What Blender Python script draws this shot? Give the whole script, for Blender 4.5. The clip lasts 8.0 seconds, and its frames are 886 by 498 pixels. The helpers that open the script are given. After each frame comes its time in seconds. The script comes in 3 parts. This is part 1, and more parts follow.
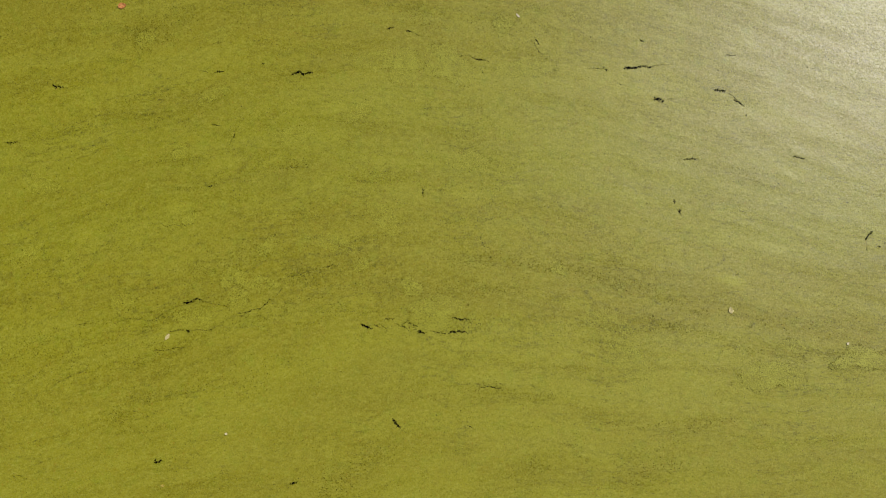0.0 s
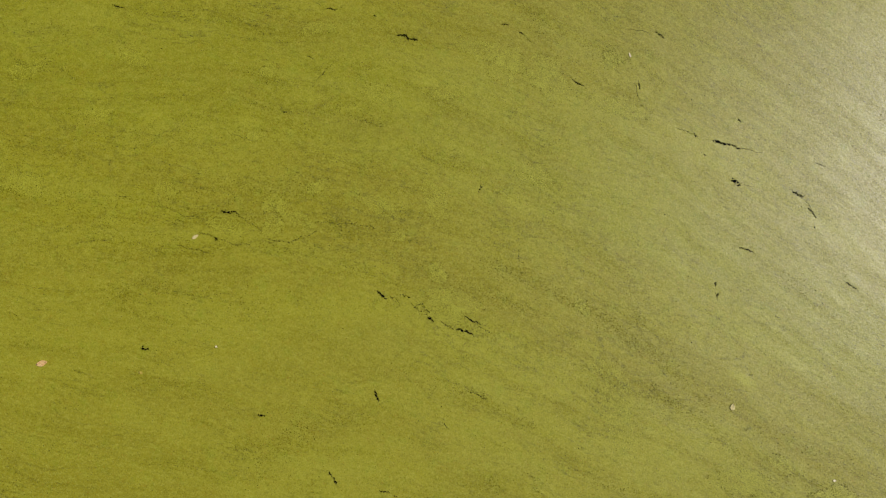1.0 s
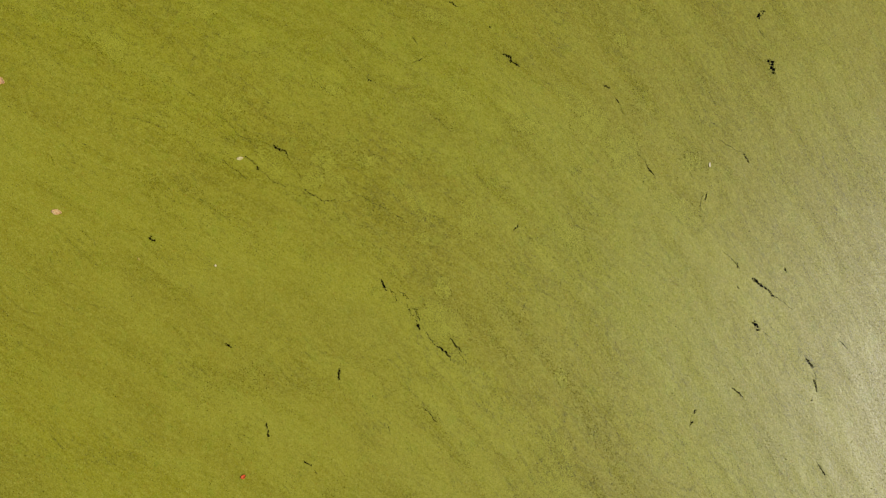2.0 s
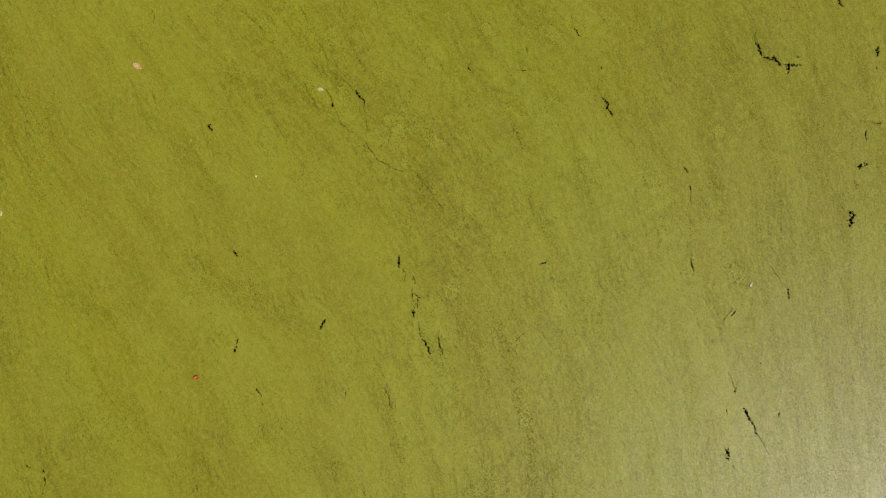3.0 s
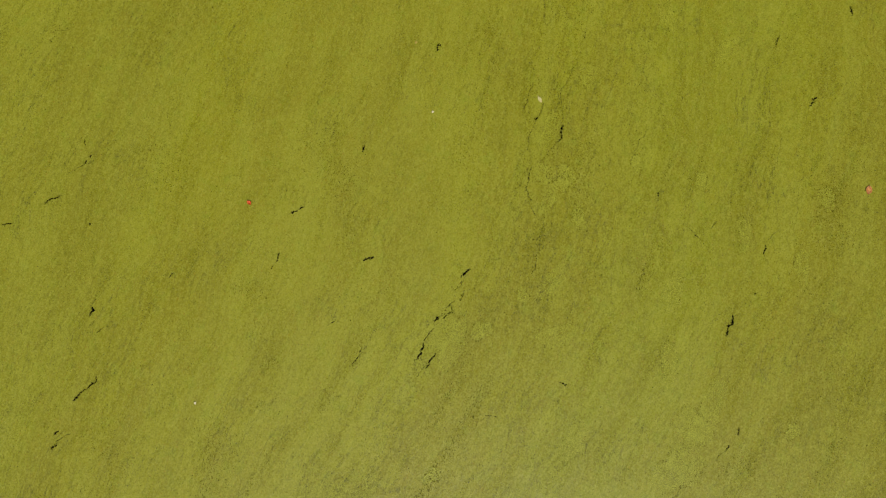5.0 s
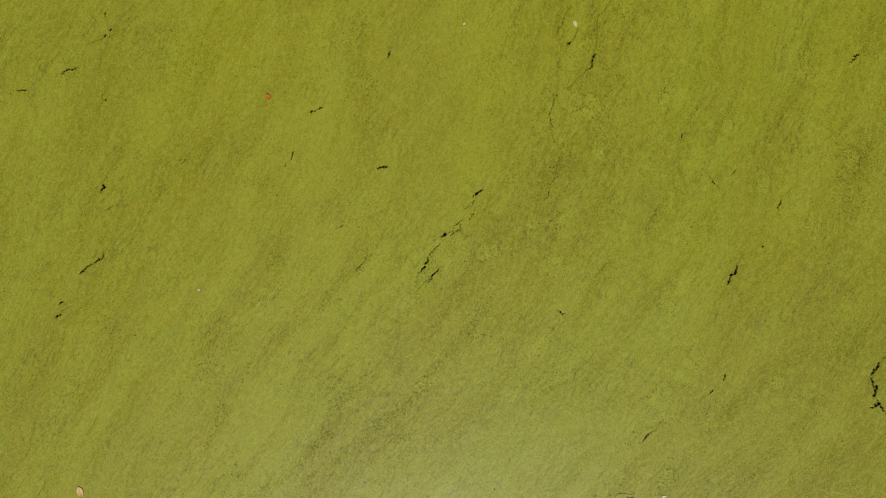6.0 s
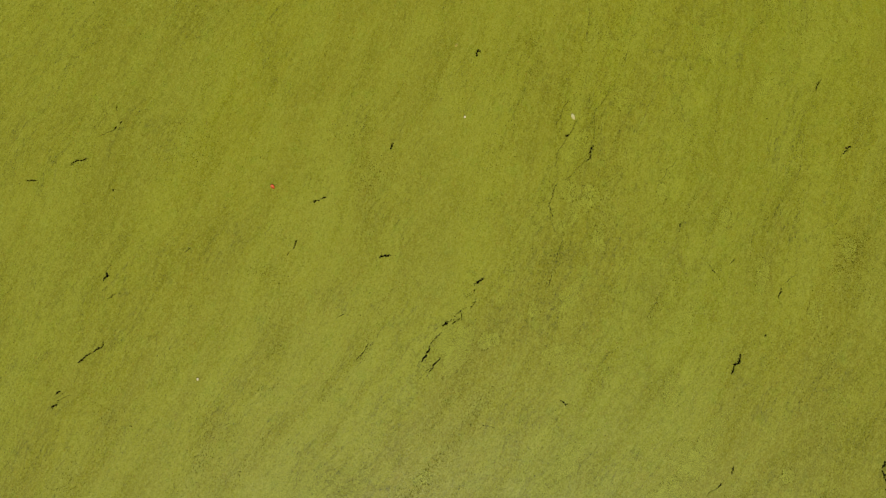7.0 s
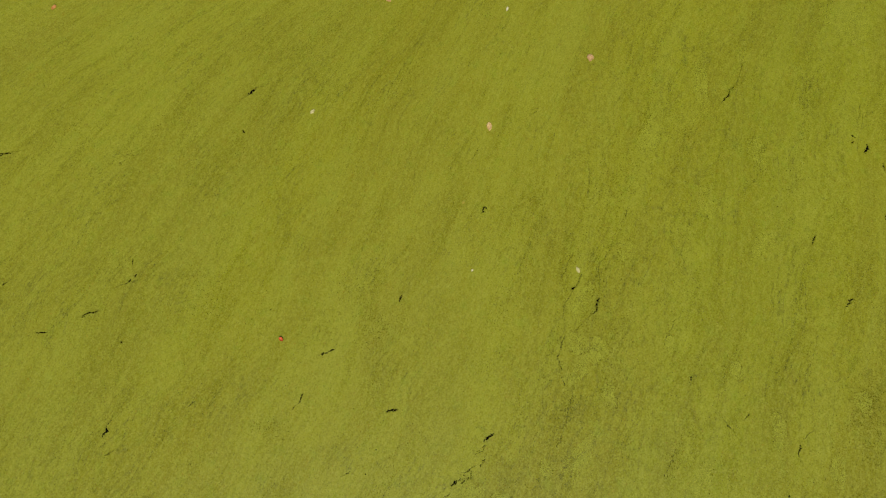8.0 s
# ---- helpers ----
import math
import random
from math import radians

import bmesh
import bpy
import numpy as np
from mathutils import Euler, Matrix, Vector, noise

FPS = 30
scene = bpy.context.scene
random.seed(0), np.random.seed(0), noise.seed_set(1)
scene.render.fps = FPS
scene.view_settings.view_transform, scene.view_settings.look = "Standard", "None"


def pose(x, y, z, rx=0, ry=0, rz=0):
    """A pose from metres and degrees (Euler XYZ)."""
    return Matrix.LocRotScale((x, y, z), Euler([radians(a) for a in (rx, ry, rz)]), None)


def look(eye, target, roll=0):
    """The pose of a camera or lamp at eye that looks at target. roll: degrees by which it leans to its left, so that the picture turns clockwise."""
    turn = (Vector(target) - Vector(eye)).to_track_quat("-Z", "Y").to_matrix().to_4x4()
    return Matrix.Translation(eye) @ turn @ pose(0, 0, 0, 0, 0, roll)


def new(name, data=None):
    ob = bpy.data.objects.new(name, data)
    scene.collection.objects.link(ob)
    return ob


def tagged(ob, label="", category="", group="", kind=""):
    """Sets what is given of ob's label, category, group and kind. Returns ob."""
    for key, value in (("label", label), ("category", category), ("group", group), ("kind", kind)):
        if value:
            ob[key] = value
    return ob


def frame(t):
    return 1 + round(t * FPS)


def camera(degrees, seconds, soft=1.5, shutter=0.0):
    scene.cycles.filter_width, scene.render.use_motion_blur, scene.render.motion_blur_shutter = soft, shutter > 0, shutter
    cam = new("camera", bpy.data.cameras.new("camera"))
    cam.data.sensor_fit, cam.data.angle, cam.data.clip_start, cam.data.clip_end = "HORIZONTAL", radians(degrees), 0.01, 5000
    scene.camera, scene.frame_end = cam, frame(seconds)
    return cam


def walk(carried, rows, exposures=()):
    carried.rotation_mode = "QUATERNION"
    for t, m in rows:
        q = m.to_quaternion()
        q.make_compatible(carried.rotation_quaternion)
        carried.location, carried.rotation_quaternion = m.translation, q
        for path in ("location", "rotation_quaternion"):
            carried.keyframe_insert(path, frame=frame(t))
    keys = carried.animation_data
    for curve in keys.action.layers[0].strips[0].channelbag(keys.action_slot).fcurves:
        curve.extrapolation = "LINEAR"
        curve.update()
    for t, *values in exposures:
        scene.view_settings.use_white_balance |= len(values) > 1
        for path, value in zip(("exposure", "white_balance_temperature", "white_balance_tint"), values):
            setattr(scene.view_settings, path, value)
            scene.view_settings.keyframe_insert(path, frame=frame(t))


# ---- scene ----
# A duckweed-covered pond, seen from a drone that hovers six metres up and turns.
cam = camera(67.87, 8.0, 1.2)
# seconds, place, tilt up from straight down, lean, heading
ROWS = [
    (0.00, 0.000, 0.000, 6.000, 5.582, 0.176, 0.011),
    (0.50, -0.066, -0.119, 5.999, 5.689, 0.103, 8.520),
    (1.00, -0.115, -0.105, 6.011, 5.838, 0.063, 20.173),
    (1.50, -0.157, -0.006, 6.037, 5.540, -0.079, 32.063),
    (1.70, -0.175, 0.045, 6.056, 5.309, -0.110, 36.890),
    (2.07, -0.164, 0.097, 6.068, 5.314, -0.069, 45.708),
    (2.43, -0.116, 0.109, 6.066, 5.561, 0.097, 54.590),
    (2.80, -0.106, 0.101, 6.062, 5.599, 0.174, 63.425),
    (3.00, -0.133, 0.095, 6.067, 5.410, 0.068, 68.222),
    (3.50, -0.174, 0.078, 6.064, 5.169, 0.075, 80.181),
    (4.00, -0.198, 0.030, 6.062, 5.216, 0.009, 92.206),
    (4.20, -0.212, 0.019, 6.061, 5.141, 0.124, 96.973),
    (4.47, -0.214, -0.006, 6.056, 5.672, 0.159, 103.62),
    (4.75, -0.193, -0.030, 6.047, 6.636, 0.211, 110.50),
    (5.03, -0.153, -0.048, 6.037, 7.082, 0.226, 117.00),
    (5.30, -0.098, -0.053, 6.032, 6.057, 0.152, 121.824),
    (5.50, -0.053, -0.052, 6.030, 4.545, 0.052, 122.808),
    (6.00, -0.026, -0.062, 6.029, 0.886, -0.049, 122.858),
    (6.50, -0.096, -0.120, 6.039, 1.200, -0.085, 122.863),
    (7.00, -0.208, -0.198, 6.057, 6.411, -0.071, 122.884),
    (7.50, -0.276, -0.263, 6.086, 12.135, -0.064, 122.911),
    (8.00, -0.295, -0.342, 6.125, 18.116, -0.053, 122.912),
]
walk(cam, [(t, pose(x, y, z, tilt, lean, turn)) for t, x, y, z, tilt, lean, turn in ROWS],
     [(0.0, 0.05, 6500, 13), (3.5, 0.05, 6500, 11), (5.5, 0.06, 6500, 4), (8.0, 0.06, 6500, 1)])

# ---- light ----
SUN_AZIMUTH, SUN_HEIGHT = 34.0, 42.0    # degrees: from +x towards +y, above the water
world = bpy.data.worlds.new("sky")
scene.world = world
world.use_nodes = True
sky = world.node_tree.nodes.new("ShaderNodeTexSky")
sky.sky_type = "NISHITA"
sky.sun_disc = False
sky.sun_elevation = radians(SUN_HEIGHT)
sky.sun_rotation = radians(90 - SUN_AZIMUTH)
back = world.node_tree.nodes["Background"]
world.node_tree.links.new(sky.outputs[0], back.inputs["Color"])
back.inputs["Strength"].default_value = 0.05
lamp = bpy.data.lights.new("sun", "SUN")
lamp.energy, lamp.angle, lamp.color = 4.65, radians(0.53), (1.0, 0.96, 0.97)
sun = new("sun", lamp)
a, h = radians(SUN_AZIMUTH), radians(SUN_HEIGHT)
sun.matrix_world = look((30 * math.cos(a) * math.cos(h), 30 * math.sin(a) * math.cos(h), 30 * math.sin(h)), (0, 0, 0))


# ---- materials ----
class Nodes:
    """A short way to write node materials."""

    def __init__(self, name):
        self.mat = bpy.data.materials.new(name)
        self.mat.use_nodes = True
        self.tree = self.mat.node_tree
        self.bsdf = self.tree.nodes["Principled BSDF"]

    def node(self, kind, **sockets):
        n = self.tree.nodes.new(kind)
        for key, value in sockets.items():
            self.put(n.inputs[key.replace("_", " ")], value)
        return n

    def put(self, socket, value):
        if isinstance(value, bpy.types.NodeSocket):
            self.tree.links.new(value, socket)
        else:
            socket.default_value = value

    def math(self, op, a, b=0.0, c=0.0):
        n = self.tree.nodes.new("ShaderNodeMath")
        n.operation = op
        for k, v in enumerate((a, b, c)):
            self.put(n.inputs[k], v)
        return n.outputs[0]

    def place(self):
        return self.node("ShaderNodeNewGeometry").outputs["Position"]

    def noise(self, vector, scale, detail=4.0, rough=0.55):
        return self.node("ShaderNodeTexNoise", Vector=vector, Scale=scale, Detail=detail, Roughness=rough).outputs["Fac"]

    def span(self, value, lo, hi, a=0.0, b=1.0):
        n = self.node("ShaderNodeMapRange", Value=value)
        for key, v in (("From Min", lo), ("From Max", hi), ("To Min", a), ("To Max", b)):
            n.inputs[key].default_value = v
        return n.outputs[0]

    def mix(self, factor, a, b, blend="MIX"):
        n = self.tree.nodes.new("ShaderNodeMix")
        n.data_type, n.blend_type = "RGBA", blend
        self.put(n.inputs[0], factor)
        self.put(n.inputs[6], a)
        self.put(n.inputs[7], b)
        return n.outputs[2]

    def bump(self, height, strength, distance):
        n = self.node("ShaderNodeBump", Height=height)
        n.inputs["Strength"].default_value, n.inputs["Distance"].default_value = strength, distance
        self.put(self.bsdf.inputs["Normal"], n.outputs[0])

    def surface(self, color, rough, specular=0.5):
        self.put(self.bsdf.inputs["Base Color"], color)
        self.put(self.bsdf.inputs["Roughness"], rough)
        self.put(self.bsdf.inputs["Specular IOR Level"], specular)
        return self.mat


# How wind and current have drawn out the duckweed: the bands follow the lines on which y + DRAWN(x / 4, y / 4) stays the same.
DRAWN = {(1, 0): -0.1372, (2, 0): 0.7234, (1, 1): 0.906, (3, 0): -0.0165, (2, 1): 0.5652, (1, 2): 0.3249,
         (4, 0): -0.1478, (3, 1): 0.0441, (2, 2): -0.4961, (1, 3): -0.2791}
REACH = (-6.8, 4.8, -6.5, 5.0)      # past these places the bands run on as they are at the rim


def drift(n):
    """Coordinates along and across the bands of the duckweed: drawn out far, drawn out a little, and the way across alone."""
    sep = n.node("ShaderNodeSeparateXYZ", Vector=n.place())
    x, y = sep.outputs[0], sep.outputs[1]
    u = n.math("MULTIPLY", n.math("MAXIMUM", n.math("MINIMUM", x, REACH[1]), REACH[0]), 0.25)
    v = n.math("MULTIPLY", n.math("MAXIMUM", n.math("MINIMUM", y, REACH[3]), REACH[2]), 0.25)
    for i in (4, 3, 2, 1):
        inner = None
        for j in (3, 2, 1, 0):
            c = DRAWN.get((i, j), 0.0)
            inner = n.math("MULTIPLY_ADD", inner, v, c) if inner else (n.math("ADD", c, 0.0) if c else None)
        total = inner if i == 4 else n.math("ADD", n.math("MULTIPLY", total, u), inner)
    across = n.math("ADD", y, n.math("MULTIPLY", total, u))
    wob = n.math("MULTIPLY", n.math("SUBTRACT", n.noise(n.place(), 0.9, 2.0), 0.5), 0.34)
    wob = n.math("ADD", wob, n.math("MULTIPLY", n.math("SUBTRACT", n.noise(n.place(), 4.0, 2.0), 0.5), 0.05))
    across = n.math("ADD", across, wob)
    band = n.node("ShaderNodeCombineXYZ", X=n.math("MULTIPLY", x, 0.17), Y=across, Z=0.0).outputs[0]
    weave = n.node("ShaderNodeCombineXYZ", X=n.math("MULTIPLY", x, 0.50), Y=across, Z=0.0).outputs[0]
    return band, weave, across


def duckweed_colour(n, tone=None):
    """Yellow-green with olive and brownish bands, pale patches and a grain of clumped fronds."""
    band, weave, across = drift(n)
    broad = n.noise(band, 1.1, 2.0, 0.5)
    streak = n.noise(band, 5.5, 5.0, 0.66)
    patch = n.noise(n.place(), 2.6, 4.0, 0.60)
    # seams: thin wavering lines along the bands, where two sheets of duckweed meet
    seam = n.math("ABSOLUTE", n.math("SUBTRACT", n.noise(band, 3.8, 5.0, 0.56), 0.5))
    seam = n.math("MULTIPLY", n.span(seam, 0.0, 0.016, 1.0, 0.0), n.span(n.noise(n.place(), 0.9, 2.0), 0.40, 0.62))
    # and finer wrinkles beside them
    fold = n.math("ABSOLUTE", n.math("SUBTRACT", n.noise(band, 9.5, 5.0, 0.62), 0.5))
    fold = n.math("MULTIPLY", n.span(fold, 0.0, 0.018, 1.0, 0.0), n.span(n.noise(n.place(), 1.7, 3.0), 0.46, 0.64))
    seam = n.math("MAXIMUM", seam, n.math("MULTIPLY", fold, 0.9))
    seam = n.math("MULTIPLY", seam, n.span(n.noise(n.place(), 26.0, 2.0), 0.40, 0.60, 0.15, 1.0))
    cells = n.node("ShaderNodeTexVoronoi", Vector=n.place(), Scale=110.0)
    pick = n.node("ShaderNodeSeparateColor", Color=cells.outputs["Color"]).outputs[0] if tone is None else tone
    # where the mat is loose its grain is coarse, where it is pressed together it lies smooth
    loose = n.span(n.math("ADD", n.math("MULTIPLY", streak, 0.6), n.math("MULTIPLY", n.noise(n.place(), 0.8, 3.0), 0.4)), 0.40, 0.60)
    # the belts into which the pond's duckweed has sorted itself: washed-out, grainy, fresh green and browned
    belt = n.math("ADD", across, n.math("MULTIPLY", n.math("SUBTRACT", n.noise(band, 2.2, 4.0, 0.6), 0.5), 1.0))
    pale = n.math("MULTIPLY", n.span(belt, -2.8, -1.9), n.span(belt, -0.6, 0.1, 1.0, 0.0))
    rows = n.math("MULTIPLY", n.span(belt, -0.5, 0.1), n.span(belt, 0.9, 1.5, 1.0, 0.0))
    green = n.math("MULTIPLY", n.span(belt, 0.8, 1.3), n.span(belt, 1.9, 2.5, 1.0, 0.0))
    brown = n.math("MULTIPLY", n.span(belt, 2.4, 3.2), n.span(belt, 4.3, 5.2, 1.0, 0.0))
    dull = n.math("MULTIPLY", n.span(belt, -5.0, -3.8), n.span(belt, -3.4, -2.7, 1.0, 0.0))
    loose = n.math("ADD", loose, n.math("MULTIPLY", n.math("ADD", rows, brown), 0.35))
    loose = n.math("MINIMUM", n.math("SUBTRACT", loose, n.math("MULTIPLY", pale, 0.35)), 1.2)
    loose = n.math("MAXIMUM", loose, 0.0)
    # rounded cushions a hand or two across, in rows, with a browned rim
    bent = n.node("ShaderNodeVectorMath", **{"Vector": band})
    bent.operation = "MULTIPLY"
    bent.inputs[1].default_value = (2.6, 1.0, 1.0)
    shift = n.node("ShaderNodeVectorMath")
    shift.operation = "MULTIPLY_ADD"
    n.put(shift.inputs[0], n.node("ShaderNodeTexNoise", Vector=n.place(), Scale=7.0, Detail=3.0).outputs["Color"])
    shift.inputs[1].default_value = (0.10, 0.10, 0.0)
    n.put(shift.inputs[2], bent.outputs[0])
    pads = n.node("ShaderNodeTexVoronoi", Vector=shift.outputs[0], Scale=5.0)
    rims = n.node("ShaderNodeTexVoronoi", Vector=shift.outputs[0], Scale=5.0)
    rims.feature = "DISTANCE_TO_EDGE"
    chosen = n.node("ShaderNodeSeparateColor", Color=pads.outputs["Color"])
    inrow = n.math("ADD", n.math("MULTIPLY", rows, 0.75), n.math("MULTIPLY", green, 0.35))
    inrow = n.math("MULTIPLY", n.math("ADD", inrow, 0.15), n.span(n.noise(n.place(), 1.3, 2.0), 0.40, 0.60))
    pad = n.math("MULTIPLY", n.span(pads.outputs["Distance"], 0.22, 0.42, 1.0, 0.0), n.span(chosen.outputs[0], 0.45, 0.95))
    rim = n.math("MULTIPLY", n.span(rims.outputs["Distance"], 0.012, 0.075, 1.0, 0.0), n.span(chosen.outputs[1], 0.2, 0.7))
    rim = n.math("MULTIPLY", rim, inrow)
    seam = n.math("MAXIMUM", seam, n.math("MULTIPLY", rim, n.span(n.noise(n.place(), 24.0, 2.0), 0.38, 0.62, 0.1, 1.0)))
    base = n.mix(n.span(broad, 0.36, 0.64), (0.228, 0.205, 0.0035, 1), (0.255, 0.247, 0.0045, 1))
    base = n.mix(n.math("MULTIPLY", pale, 0.30), base, (0.278, 0.274, 0.0210, 1))
    base = n.mix(n.span(belt, -5.0, -2.6, 0.35, 0.0), base, (0.262, 0.256, 0.0190, 1))
    base = n.mix(n.math("MULTIPLY", green, 0.45), base, (0.226, 0.244, 0.0040, 1))
    base = n.mix(n.math("MULTIPLY", brown, 0.40), base, (0.188, 0.170, 0.0045, 1))
    base = n.mix(n.math("MULTIPLY", dull, 0.35), base, (0.205, 0.196, 0.0100, 1))
    base = n.mix(n.span(patch, 0.50, 0.72, 0.0, 0.4), base, (0.285, 0.280, 0.0120, 1))
    base = n.mix(n.span(n.noise(n.place(), 6.5, 3.0, 0.6), 0.54, 0.74, 0.0, 0.5), base, (0.200, 0.250, 0.0080, 1))
    base = n.mix(n.span(n.noise(n.place(), 7.7, 3.0, 0.6), 0.54, 0.74, 0.0, 0.45), base, (0.240, 0.190, 0.0045, 1))
    base = n.mix(n.math("MULTIPLY", pad, n.math("MULTIPLY", inrow, 1.0)), base, (0.310, 0.310, 0.0160, 1))
    base = n.mix(n.span(streak, 0.53, 0.72, 0.0, 0.34), base, (0.142, 0.134, 0.0030, 1))
    # long soft stripes, the pressed sheets lighter than the slack ones between them
    stripe = n.noise(band, 3.4, 2.0, 0.45)
    base = n.mix(n.span(stripe, 0.50, 0.64, 0.0, 0.36), base, (0.268, 0.270, 0.0170, 1))
    base = n.mix(n.span(stripe, 0.36, 0.50, 0.36, 0.0), base, (0.196, 0.178, 0.0040, 1))
    # clumps of fronds, some browner and some paler, with shade painted in the chinks between them
    clump = n.noise(weave, 28.0, 2.0, 0.6)
    knot = n.noise(n.place(), 54.0, 2.0, 0.6)
    base = n.mix(n.math("MULTIPLY", n.span(clump, 0.50, 0.72), n.span(loose, 0.0, 1.0, 0.26, 0.54)), base, (0.140, 0.130, 0.0018, 1))
    base = n.mix(n.span(clump, 0.34, 0.48, 0.44, 0.0), base, (0.302, 0.296, 0.0260, 1))
    base = n.mix(n.math("MULTIPLY", n.span(knot, 0.52, 0.70), n.span(loose, 0.0, 1.0, 0.13, 0.42)), base, (0.108, 0.104, 0.0012, 1))
    base = n.mix(n.math("MULTIPLY", n.span(knot, 0.32, 0.46, 1.0, 0.0), 0.32), base, (0.330, 0.328, 0.0420, 1))
    # rusty old fronds here and there
    base = n.mix(n.span(n.noise(n.place(), 44.0, 1.0), 0.66, 0.74, 0.0, 0.55), base, (0.270, 0.165, 0.0060, 1))
    base = n.mix(n.math("MULTIPLY", seam, 0.62), base, (0.092, 0.086, 0.0030, 1))
    base = n.mix(n.span(pick, 0.0, 0.34, 0.30, 0.0), base, (0.092, 0.091, 0.0015, 1))
    base = n.mix(n.span(pick, 0.74, 1.0, 0.0, 0.30), base, (0.390, 0.378, 0.0600, 1))
    return base, streak, seam, cells, loose, knot


def mat_material():
    n = Nodes("duckweed")
    colour, streak, seam, cells, loose, knot = duckweed_colour(n)
    # dark pinholes where fronds leave a chink, thickest along the drawn-out bands and seams
    chink = n.noise(n.place(), 82.0, 2.0, 0.55)
    more = n.math("ADD", n.span(streak, 0.46, 0.68, 0.0, 0.050), n.math("MULTIPLY", loose, 0.035))
    more = n.math("ADD", more, n.math("MULTIPLY", seam, 0.10))
    colour = n.mix(n.span(n.math("ADD", chink, more), 0.675, 0.73, 0.0, 0.80), colour, (0.045, 0.040, 0.0030, 1))
    grain = n.math("SUBTRACT", n.noise(n.place(), 70.0, 3.0), n.math("MULTIPLY", cells.outputs["Distance"], 0.6))
    n.bump(grain, 0.8, 0.0010)
    return n.surface(colour, n.span(n.noise(n.place(), 40.0), 0.3, 0.7, 0.42, 0.53), n.math("MULTIPLY", n.span(streak, 0.46, 0.68, 0.56, 0.38), n.span(knot, 0.46, 0.66, 1.0, 0.60)))


def frond_material():
    n = Nodes("duckweed_frond")
    tone = n.node("ShaderNodeNewGeometry").outputs["Random Per Island"]
    colour = duckweed_colour(n, tone)[0]
    return n.surface(colour, n.span(n.noise(n.place(), 400.0), 0.3, 0.7, 0.38, 0.60), 0.5)


def water_material():
    n = Nodes("dark_pond_water")
    colour = n.mix(n.noise(n.place(), 3.0), (0.0025, 0.0022, 0.0010, 1), (0.0060, 0.0050, 0.0020, 1))
    n.bump(n.noise(n.place(), 9.0, 2.0), 0.05, 0.01)
    n.bsdf.inputs["IOR"].default_value = 1.33
    return n.surface(colour, 0.05, 0.35)


def leaf_material(name, light, dark):
    n = Nodes(name)
    where = n.node("ShaderNodeTexCoord").outputs["Object"]
    blotch = n.noise(where, 45.0, 4.0, 0.65)
    colour = n.mix(n.span(blotch, 0.38, 0.66), (*light, 1), (*dark, 1))
    vein = n.node("ShaderNodeTexWave", Vector=where, Scale=42.0, Distortion=2.5, Detail=2.0).outputs["Fac"]
    colour = n.mix(n.span(vein, 0.75, 1.0, 0.0, 0.35), colour, (*[0.6 * v for v in dark], 1))
    n.bump(n.math("ADD", vein, blotch), 0.5, 0.002)
    return n.surface(colour, 0.65, 0.2)


def dead_material():
    n = Nodes("dead_frond")
    tone = n.node("ShaderNodeNewGeometry").outputs["Random Per Island"]
    colour = n.mix(tone, (0.056, 0.052, 0.0010, 1), (0.165, 0.150, 0.0025, 1))
    return n.surface(colour, n.span(n.noise(n.place(), 300.0), 0.3, 0.7, 0.50, 0.68), 0.14)


def fresh_material():
    n = Nodes("fresh_frond")
    tone = n.node("ShaderNodeNewGeometry").outputs["Random Per Island"]
    colour = n.mix(tone, (0.300, 0.302, 0.0160, 1), (0.350, 0.352, 0.0260, 1))
    return n.surface(colour, n.span(n.noise(n.place(), 300.0), 0.3, 0.7, 0.47, 0.60), 0.5)


DEAD, FRESH = dead_material(), fresh_material()
DUCKWEED, FROND, WATER = mat_material(), frond_material(), water_material()
BEIGE = leaf_material("dry_leaf_beige", (0.68, 0.48, 0.19), (0.52, 0.29, 0.10))
PINK = leaf_material("dry_leaf_pink", (0.60, 0.38, 0.16), (0.46, 0.24, 0.09))
SALMON = leaf_material("dry_leaf_salmon", (0.62, 0.28, 0.08), (0.40, 0.15, 0.035))
RED = leaf_material("red_leaf", (0.74, 0.12, 0.025), (0.52, 0.07, 0.015))
CREAM = leaf_material("pale_leaf", (0.58, 0.52, 0.22), (0.46, 0.39, 0.15))
WHITE = leaf_material("white_petal", (0.70, 0.64, 0.40), (0.58, 0.50, 0.28))
YELLOW = leaf_material("yellow_leaf", (0.40, 0.33, 0.05), (0.33, 0.25, 0.03))
STALK = leaf_material("leaf_stalk", (0.46, 0.31, 0.17), (0.34, 0.21, 0.11))


# ---- shape helpers ----
def lattice(x, y, seed):
    """A fixed random number from 0 to 1 for each whole-numbered place."""
    k = (x.astype(np.int64) * 374761393 + y.astype(np.int64) * 668265263 + seed * 2147483647) & 0xFFFFFFFF
    k = ((k ^ (k >> 13)) * 1274126177) & 0xFFFFFFFF
    return ((k ^ (k >> 16)) & 0xFFFF) / 65535.0


def swell(x, y, seed):
    """Smooth noise from -1 to 1 with a period of about one."""
    i, j = np.floor(x), np.floor(y)
    u, v = x - i, y - j
    u, v = u * u * (3 - 2 * u), v * v * (3 - 2 * v)
    a, b = lattice(i, j, seed), lattice(i + 1, j, seed)
    c, d = lattice(i, j + 1, seed), lattice(i + 1, j + 1, seed)
    return 2 * ((a * (1 - u) + b * u) * (1 - v) + (c * (1 - u) + d * u) * v) - 1


